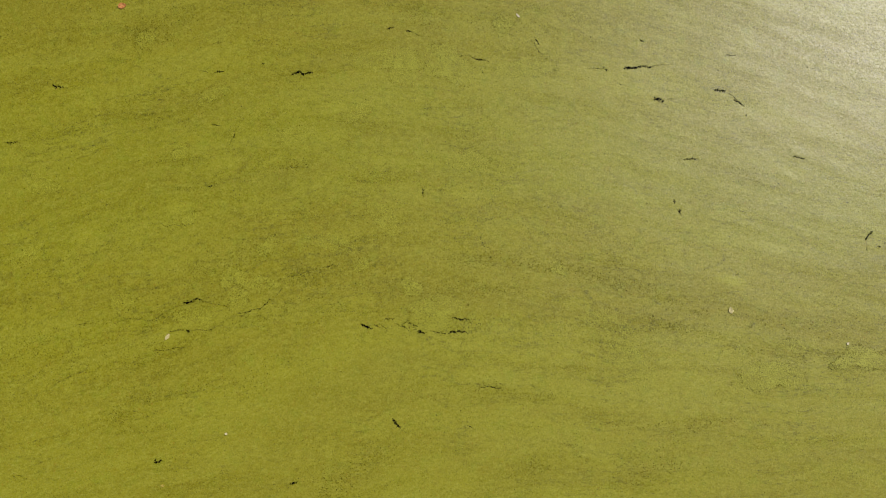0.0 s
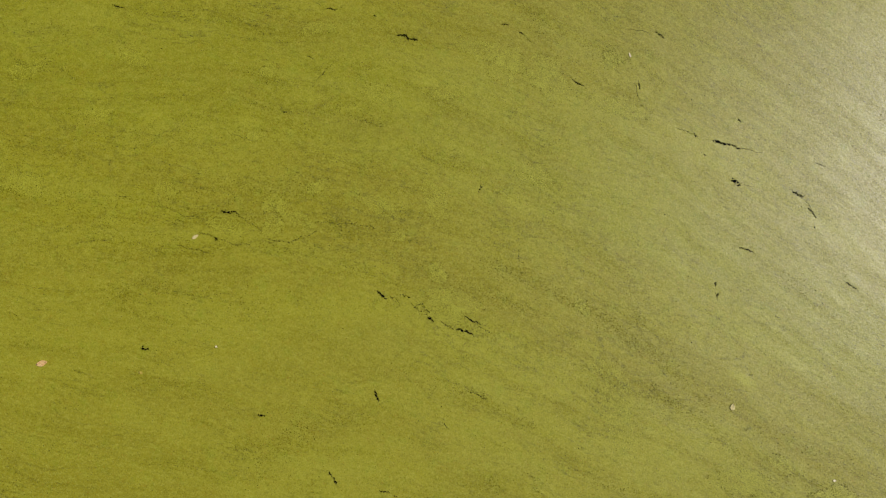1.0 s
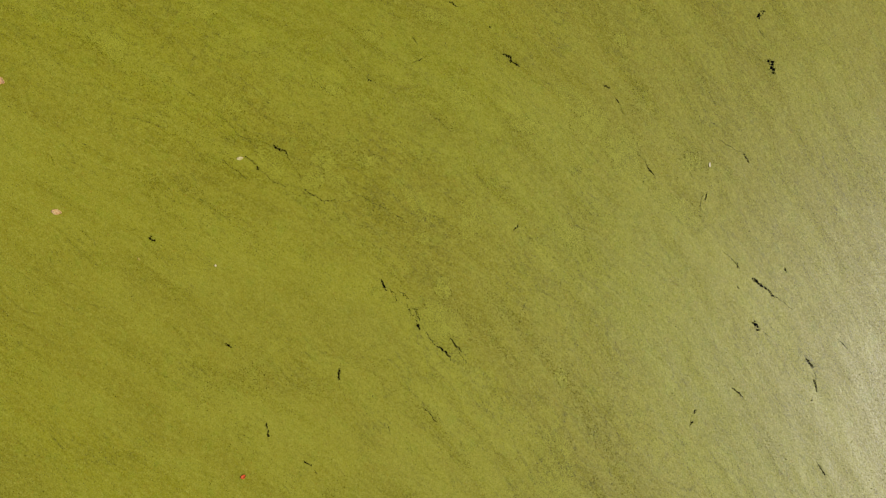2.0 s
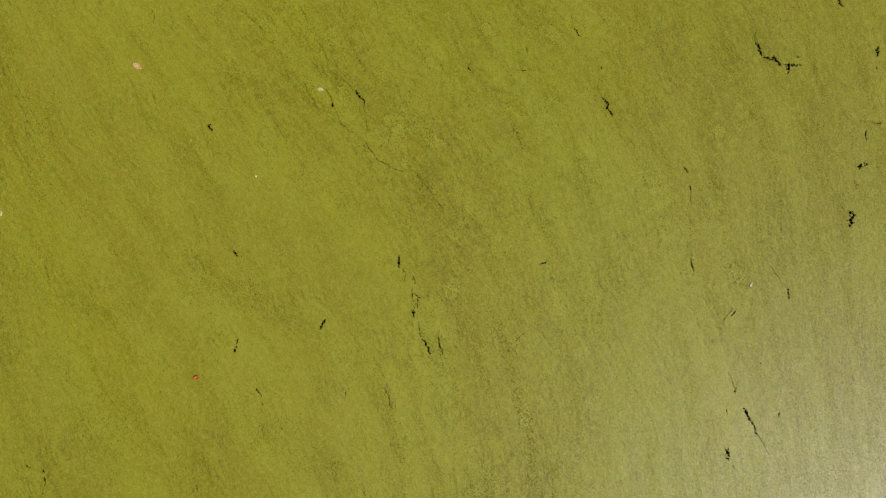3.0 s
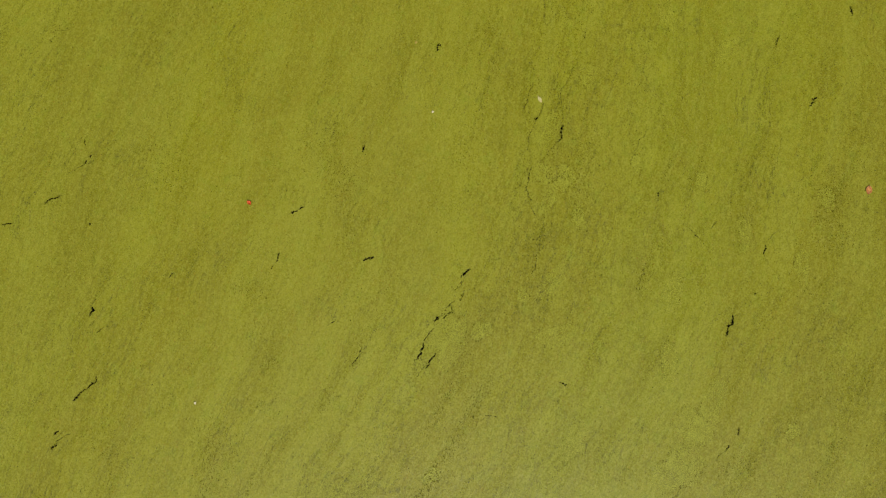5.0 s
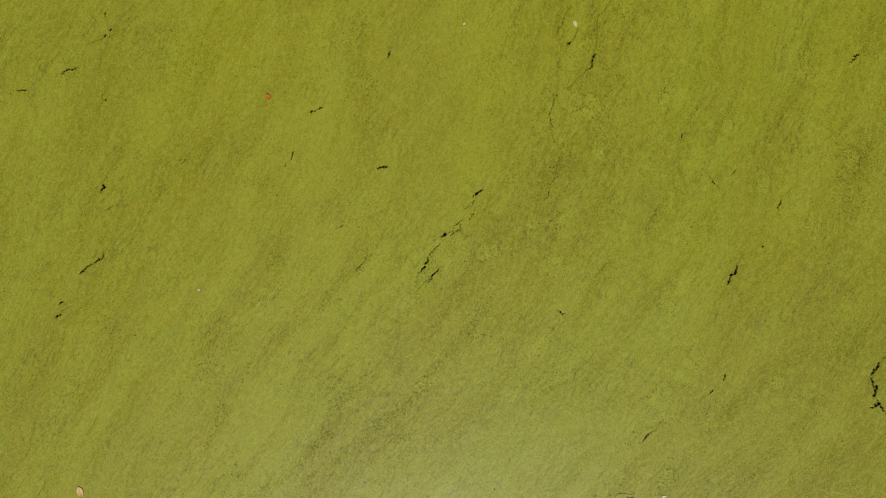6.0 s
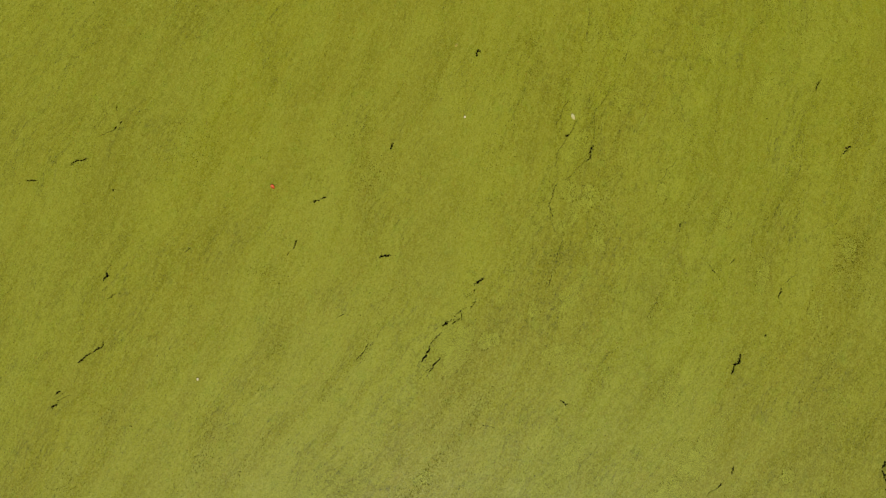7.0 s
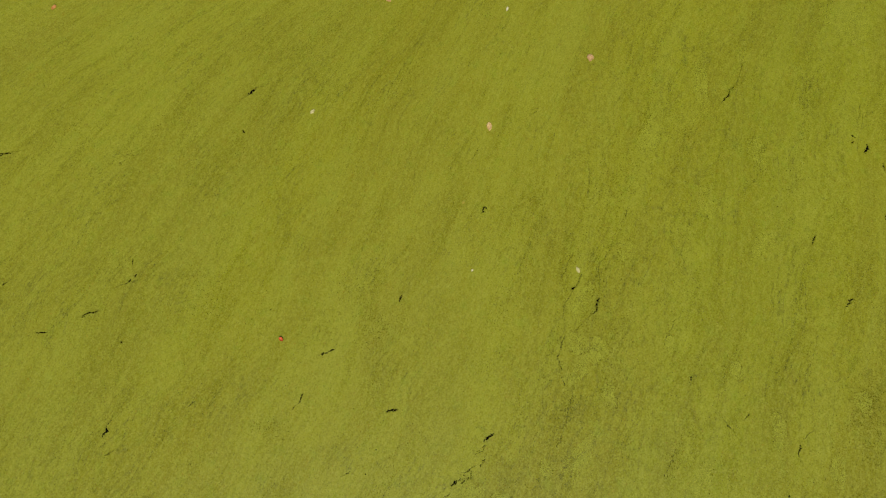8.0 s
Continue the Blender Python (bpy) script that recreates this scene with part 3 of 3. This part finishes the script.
band(-1.14, -1.37, -0.99, -1.47, -0.84, -1.42, 0.108, 1.6)
band(-0.74, -1.32, -0.59, -1.27, -0.44, -1.20, 0.039, 1.3)
band(-3.02, -0.96, -2.92, -0.91, -2.89, -0.98, 0.059, 1.6)
band(-2.83, -0.76, -2.52, -0.71, -2.22, -0.68, 0.039, 1.8)
band(-2.22, -0.58, -1.87, -0.63, -1.56, -0.51, 0.059, 1.1)
band(-3.92, -0.38, -3.76, -0.38, -3.51, -0.28, 0.039, 1.2)
band(-3.51, -0.43, -3.00, -0.33, -2.49, -0.23, 0.088, 0.9)
band(-2.98, 2.64, -2.77, 2.61, -2.55, 2.61, 0.069, 1.4)
band(-4.21, 2.58, -3.42, 2.69, -2.08, 2.75, 0.171, 0.6)
band(-0.25, 2.86, -0.09, 2.77, 0.01, 2.80, 0.080, 0.5)
band(0.44, 2.72, 0.55, 2.74, 0.71, 2.80, 0.100, 0.2)
band(-1.61, 1.33, -1.45, 1.34, -1.25, 1.38, 0.029, 1.8)
band(-3.06, 1.92, -2.85, 2.03, -2.64, 2.06, 0.039, 1.2)
band(-2.55, 1.14, -2.34, 1.17, -2.13, 1.18, 0.025, 1.3)
band(-0.25, 2.72, 0.07, 2.47, 0.39, 2.37, 0.029, 1.0)
band(2.68, 1.33, 2.83, 1.27, 2.91, 1.23, 0.049, 1.3)
band(-0.45, -3.33, -0.43, -3.07, -0.23, -2.99, 0.098, 1.3)
band(-1.18, -2.00, -1.22, -1.84, -1.37, -1.81, 0.069, 1.6)
band(-1.05, -1.73, -1.04, -1.54, -0.77, -1.49, 0.108, 1.3)
band(0.38, -1.92, 0.29, -1.79, 0.78, -1.50, 0.059, 1.2)
band(-2.70, -0.13, -2.19, 0.13, -1.81, 0.13, 0.039, 1.3)
band(-2.38, 0.13, -1.99, 0.50, -1.59, 0.64, 0.049, 1.0)
band(-1.61, 0.20, -1.13, 0.41, -0.75, 0.50, 0.040, 0.7)
band(-2.63, 1.39, -2.44, 1.39, -2.25, 1.38, 0.039, 1.2)
band(-2.96, 2.48, -2.84, 2.67, -2.39, 2.84, 0.108, 1.4)
band(-2.00, 2.71, -1.49, 3.16, -1.03, 3.21, 0.122, 0.9)
band(-1.34, 1.41, -1.65, 1.40, -1.76, 1.39, 0.039, 1.2)
band(-0.20, 0.12, 0.12, 0.20, 0.61, 0.20, 0.049, 1.6)
band(0.08, 0.54, 0.25, 0.47, 0.48, 0.49, 0.073, 1.2)
band(2.07, -2.54, 2.09, -2.28, 2.19, -2.15, 0.108, 1.1)
band(2.42, -2.31, 2.73, -2.23, 2.87, -2.26, 0.069, 1.2)
band(1.60, -1.61, 1.83, -1.40, 2.26, -1.31, 0.073, 1.0)
band(2.00, -1.10, 2.20, -1.03, 2.40, -0.97, 0.039, 1.2)
band(2.02, 0.14, 1.71, 0.30, 1.50, 0.53, 0.039, 1.5)
band(2.45, -0.19, 2.17, -0.13, 2.03, -0.10, 0.039, 1.4)
band(1.81, 0.24, 1.38, 0.34, 1.04, 0.48, 0.044, 1.2)
band(-0.09, 2.70, -0.22, 2.81, -0.34, 2.85, 0.069, 1.8)
band(-0.19, 3.43, -0.59, 3.48, -0.78, 3.49, 0.029, 1.3)
band(0.19, 3.31, 0.13, 3.36, 0.08, 3.39, 0.029, 1.8)
band(0.28, 2.70, 0.53, 2.79, 0.71, 2.79, 0.073, 1.2)
band(-0.48, -5.43, -1.28, -5.39, -2.36, -5.55, 0.059, 1.0)
band(-1.11, -4.69, -1.88, -4.59, -2.67, -4.53, 0.064, 1.2)
band(-2.87, -4.61, -3.00, -4.02, -3.69, -3.90, 0.069, 0.8)
band(-4.16, -2.50, -4.35, -2.47, -4.75, -2.54, 0.029, 1.3)
band(-4.21, -0.38, -4.54, -0.48, -5.09, -0.66, 0.039, 1.7)
band(-3.11, -0.12, -3.75, -0.27, -4.27, -0.41, 0.049, 1.2)
band(-3.77, 0.11, -4.65, -0.07, -6.04, -0.55, 0.039, 1.1)
band(-5.12, 0.16, -5.54, 0.30, -6.21, 0.26, 0.029, 1.0)
band(-5.65, 0.84, -4.99, 1.06, -4.40, 1.19, 0.049, 1.1)
band(-2.52, -0.49, -2.05, -0.09, -1.56, -0.06, 0.049, 1.0)
band(-2.55, -2.94, -3.02, -2.84, -3.56, -2.77, 0.059, 0.9)
band(-0.89, -3.33, -1.56, -3.65, -1.86, -3.89, 0.039, 0.8)

fresh = []


def cushion(x, y, a, b, heading, amount):
    """A rounded raft of fresh pale fronds inside a rim of browned ones."""
    c, s = math.cos(radians(heading)), math.sin(radians(heading))
    turn = np.array(((c, s), (-s, c)))
    n = int(24000 * amount * math.pi * a * b)
    ang = strew.uniform(0, 2 * np.pi, n)
    edge = 1 + 0.22 * np.sin(2 * ang + x * 9) + 0.14 * np.sin(3 * ang + y * 7) + 0.08 * np.sin(5 * ang + x)
    far = np.sqrt(strew.uniform(0, 1, n)) * edge + strew.normal(0, 0.07, n)
    fresh.append(np.stack([a * far * np.cos(ang), b * far * np.sin(ang)], 1) @ turn + (x, y))
    n = int(190 * amount * (a + b) * math.pi)
    ang = strew.uniform(0, 2 * np.pi, n)
    ang = ang[lattice(np.floor(ang * 4), np.full(n, len(fresh)), 41) > 0.45]
    edge = 1 + 0.22 * np.sin(2 * ang + x * 9) + 0.14 * np.sin(3 * ang + y * 7) + 0.08 * np.sin(5 * ang + x)
    far = 1.08 * edge + strew.normal(0, 0.07, len(ang))
    flakes.append(np.stack([a * far * np.cos(ang), b * far * np.sin(ang)], 1) @ turn + (x, y))


cushion(-0.30, 0.24, 0.093, 0.072, 0, 1.2)
cushion(-0.10, 0.02, 0.256, 0.133, 0, 0.8)
cushion(2.90, -0.56, 0.243, 0.141, 0, 1.0)
cushion(3.77, -0.40, 0.183, 0.101, 0, 1.2)
cushion(3.56, -0.45, 0.081, 0.060, 0, 1.2)
cushion(1.04, 0.41, 0.082, 0.057, 0, 1.0)
cushion(-0.76, 0.44, 0.072, 0.052, 0, 0.9)
cushion(0.55, 2.71, 0.110, 0.075, 0, 0.7)
cushion(-2.83, 2.59, 0.107, 0.078, 0, 0.8)
cushion(-3.73, 1.18, 0.178, 0.080, 0, 0.7)
cushion(-1.74, 0.29, 0.186, 0.072, 0, 0.7)
cushion(-2.27, -0.04, 0.216, 0.092, 0, 0.6)
cushion(-0.52, 2.38, 0.293, 0.121, 0, 0.5)
cushion(0.22, 1.41, 0.168, 0.107, 0, 0.6)
cushion(1.39, -0.03, 0.153, 0.071, 0, 0.5)
cushion(3.14, -0.29, 0.112, 0.061, 0, 0.8)
cushion(-1.02, 0.64, 0.207, 0.083, 0, 0.5)
cushion(-2.94, 0.10, 0.134, 0.072, 0, 0.6)
cushion(-1.41, 1.65, 0.190, 0.086, 0, 0.5)
cushion(0.76, 2.30, 0.244, 0.099, 0, 0.5)
cushion(0.02, 2.34, 0.227, 0.175, 123, 0.7)
cushion(-0.38, 2.30, 0.145, 0.155, 123, 0.7)
cushion(-2.47, 1.49, 0.057, 0.083, 123, 0.9)
cushion(-2.35, 0.86, 0.052, 0.083, 123, 0.8)
cushion(-0.79, 1.89, 0.083, 0.176, 123, 0.6)
cushion(-1.63, 0.61, 0.067, 0.104, 123, 0.8)
cushion(-1.88, 0.14, 0.083, 0.115, 123, 0.9)
cushion(-2.18, 2.04, 0.073, 0.135, 123, 0.6)
cushion(-0.73, 3.12, 0.072, 0.062, 123, 0.9)
cushion(-2.13, 2.63, 0.073, 0.156, 123, 0.6)
cushion(-0.56, 0.87, 0.155, 0.114, 123, 0.5)
cushion(1.64, -0.35, 0.309, 0.175, 123, 0.4)
cushion(-4.19, -0.30, 0.106, 0.172, 123, 0.8)
cushion(-5.02, -0.12, 0.096, 0.282, 123, 0.6)
cushion(-4.62, 0.72, 0.081, 0.197, 123, 0.6)
cushion(-3.82, 0.53, 0.079, 0.161, 123, 0.7)
cushion(-1.94, 0.33, 0.074, 0.139, 123, 0.8)
cushion(-6.62, 0.89, 0.250, 0.228, 123, 0.5)

def build_fresh():
    at = np.concatenate(fresh)
    n = len(at)
    r = strew.uniform(0.0022, 0.0046, n)
    ang = strew.uniform(0, 2 * np.pi, n)[:, None] + np.arange(5) * 2 * np.pi / 5
    dx, dy = r[:, None] * np.cos(ang), 0.8 * r[:, None] * np.sin(ang)
    z = (relief(at[:, 0], at[:, 1]) + 0.0022)[:, None] + dx * strew.uniform(-0.05, 0.05, n)[:, None]
    verts = np.stack([at[:, :1] + dx, at[:, 1:] + dy, z], 2).reshape(-1, 3)
    k = 5 * np.arange(n)[:, None]
    faces = (k[:, :, None] + np.array([(0, 1, 2), (0, 2, 3), (0, 3, 4)])[None]).reshape(-1, 3)
    ob = new("fresh_fronds", mesh_of("fresh_fronds", verts, faces, FRESH, False))
    tagged(ob, "pale fresh duckweed fronds gathered in rounded rafts", "duckweed", kind="stuff")


build_fresh()


def build_flakes():
    at = np.concatenate(flakes + [strew.uniform((-7.4, -7.4), (4.4, 5.3), (9000, 2))])
    n = len(at)
    r = strew.uniform(0.0018, 0.0042, n) + np.where(strew.uniform(0, 1, n) < 0.10, 0.0024, 0.0)
    ang = strew.uniform(0, 2 * np.pi, n)[:, None] + np.arange(5) * 2 * np.pi / 5
    dx, dy = r[:, None] * np.cos(ang), 0.75 * r[:, None] * np.sin(ang)
    z = (relief(at[:, 0], at[:, 1]) + 0.0034)[:, None] + dx * strew.uniform(-0.15, 0.15, n)[:, None]
    verts = np.stack([at[:, :1] + dx, at[:, 1:] + dy, z], 2).reshape(-1, 3)
    k = 5 * np.arange(n)[:, None]
    faces = (k[:, :, None] + np.array([(0, 1, 2), (0, 2, 3), (0, 3, 4)])[None]).reshape(-1, 3)
    ob = new("dead_fronds", mesh_of("dead_fronds", verts, faces, DEAD, False))
    tagged(ob, "dark olive-brown dead duckweed fronds strewn in bands", "duckweed", kind="stuff")


build_flakes()


# ---- things that float on the mat ----
def part(name, bm, material, parent, label=""):
    me = bpy.data.meshes.new(name)
    bm.to_mesh(me)
    bm.free()
    me.materials.append(material)
    for p in me.polygons:
        p.use_smooth = True
    ob = new(name, me)
    ob.parent = parent
    return tagged(ob, label)


def blade_mesh(length, width, point, curl, fold, rng):
    """A leaf blade of some thickness: pointed oval, cupped, with an uneven margin."""
    bm = bmesh.new()
    rows, cols, thick = 14, 8, 0.0016
    layers = []
    ragged = [rng.uniform(0.90, 1.06) for _ in range(2 * rows + 2)]
    for level in (1, 0):
        grid = []
        for a in range(rows + 1):
            u = a / rows
            half = 0.5 * width * math.sin(math.pi * min(0.995, max(0.005, u)) ** point) ** 0.8
            line = []
            for b in range(cols + 1):
                v = 2 * b / cols - 1
                edge = ragged[2 * a + (v > 0)] if abs(v) == 1 else 1.0
                x, y = (u - 0.5) * length, half * v * edge
                z = curl * (v * v) * width * 0.5 + fold * (2 * u - 1) ** 2 * length * 0.25 + 0.03 * width * math.sin(7 * u + 3 * v)
                line.append(bm.verts.new((x, y, z + thick * level)))
            grid.append(line)
        layers.append(grid)
    for grid, flip in ((layers[0], False), (layers[1], True)):
        for a in range(rows):
            for b in range(cols):
                q = [grid[a][b], grid[a + 1][b], grid[a + 1][b + 1], grid[a][b + 1]]
                bm.faces.new(q[::-1] if flip else q)
    top, low = layers
    loop = [(a, 0) for a in range(rows)] + [(rows, b) for b in range(cols)] + [(a, cols) for a in range(rows, 0, -1)] + [(0, b) for b in range(cols, 0, -1)]
    for (a, b), (c, d) in zip(loop, loop[1:] + loop[:1]):
        bm.faces.new((top[a][b], low[a][b], low[c][d], top[c][d]))
    bmesh.ops.recalc_face_normals(bm, faces=bm.faces)
    return bm


def rod_mesh(points, r0, r1):
    """A thin tapered rod through a few points."""
    bm = bmesh.new()
    rings = []
    for k, p in enumerate(points):
        r = r0 + (r1 - r0) * k / (len(points) - 1)
        rings.append([bm.verts.new((p[0], p[1] + r * math.cos(t * math.pi / 3), p[2] + r * math.sin(t * math.pi / 3))) for t in range(6)])
    for a, b in zip(rings, rings[1:]):
        for t in range(6):
            bm.faces.new((a[t], a[(t + 1) % 6], b[(t + 1) % 6], b[t]))
    bm.faces.new(rings[0][::-1])
    bm.faces.new(rings[-1])
    return bm


def fallen_leaf(x, y, heading, length, width, material, label, curl=0.07, fold=0.03, point=0.85, seed=0):
    """A fallen leaf with blade, midrib and stalk, lying flat on the duckweed."""
    rng = random.Random(seed)
    ob = new("fallen_leaf")
    ob.empty_display_size = 0.03
    part("blade", blade_mesh(length, width, point, curl, fold, rng), material, ob)
    line = [((u - 0.5) * length, 0.0, 0.0022 + fold * (2 * u - 1) ** 2 * length * 0.25 + 0.03 * width * math.sin(7 * u)) for u in (0.03, 0.2, 0.4, 0.6, 0.8, 0.96)]
    part("midrib", rod_mesh(line, 0.0009, 0.0004), STALK, ob)
    start = line[0]
    stem = [(start[0] - 0.20 * length, 0.02 * length, 0.003), (start[0] - 0.08 * length, 0.004 * length, 0.004), start]
    part("stalk", rod_mesh(stem, 0.0008, 0.0009), STALK, ob, "thin brown leaf stalk")
    z = float(relief(np.array([x]), np.array([y]))[0]) + 0.003
    ob.matrix_basis = pose(x, y, z, rng.uniform(-3, 3), rng.uniform(-3, 3), heading)
    return tagged(ob, label, "leaf", "fallen leaves on the duckweed")


def petal(x, y, heading, length, width, material, label, seed=0):
    """A small pale petal or leaf scrap: one cupped blade."""
    rng = random.Random(seed)
    bm = blade_mesh(length, width, 0.7, 0.15, 0.06, rng)
    me = bpy.data.meshes.new("petal")
    bm.to_mesh(me)
    bm.free()
    me.materials.append(material)
    for p in me.polygons:
        p.use_smooth = True
    ob = new("petal", me)
    z = float(relief(np.array([x]), np.array([y]))[0]) + 0.003
    ob.matrix_basis = pose(x, y, z, rng.uniform(-4, 4), rng.uniform(-4, 4), heading)
    return tagged(ob, label, "petal", "pale scraps on the duckweed")


fallen_leaf(-3.37, -1.75, 35, 0.105, 0.056, BEIGE, "pinkish-beige dry oval leaf lying flat on duckweed", seed=1)
fallen_leaf(-4.67, -1.27, 20, 0.095, 0.075, PINK, "faded pink broad dry leaf lying on duckweed", point=0.75, seed=2)
fallen_leaf(-2.51, -0.21, 55, 0.066, 0.033, CREAM, "small pale cream narrow leaf on the duckweed", seed=3)
fallen_leaf(-0.409, -2.214, 75, 0.052, 0.034, RED, "small curled orange-red leaf on the duckweed", curl=0.35, fold=0.2, seed=4)
fallen_leaf(-2.51, -3.40, 173, 0.062, 0.038, CREAM, "pale yellowish small leaf on the duckweed", seed=5)
fallen_leaf(-3.07, 2.91, 10, 0.085, 0.060, SALMON, "orange-brown crinkled dry leaf lying on the duckweed", curl=0.12, seed=6)
fallen_leaf(-2.55, 3.44, -20, 0.095, 0.062, SALMON, "salmon-brown folded dry leaf on the duckweed", curl=0.22, fold=0.10, seed=7)
fallen_leaf(2.59, 0.03, 100, 0.060, 0.046, CREAM, "small cream broken leaf on the duckweed", point=0.7, curl=0.08, seed=8)
fallen_leaf(3.54, -1.68, 60, 0.100, 0.060, BEIGE, "beige dry leaf with a ragged edge on duckweed", curl=0.10, seed=9)
fallen_leaf(-2.00, -6.59, 15, 0.075, 0.050, SALMON, "orange-brown dry leaf lying on the duckweed", seed=10)
fallen_leaf(-4.11, -3.53, 70, 0.080, 0.060, PINK, "pale pink dry leaf lying flat on the duckweed", seed=11)
fallen_leaf(-2.50, -1.52, 0, 0.034, 0.024, YELLOW, "tiny dull yellow leaf sunk among the duckweed", seed=12)
petal(-4.72, -2.35, 18, 0.062, 0.024, WHITE, "white narrow petal lying on the duckweed", 21)
petal(0.69, 2.81, 130, 0.052, 0.017, WHITE, "white curved petal lying on the duckweed", 22)
petal(-1.95, -1.07, 0, 0.024, 0.020, WHITE, "tiny round white petal on the duckweed", 23)
petal(3.63, -0.27, 40, 0.026, 0.022, WHITE, "tiny white petal on paler duckweed", 24)
petal(1.42, -1.78, 40, 0.026, 0.020, WHITE, "tiny cream petal beside olive duckweed bands", 25)
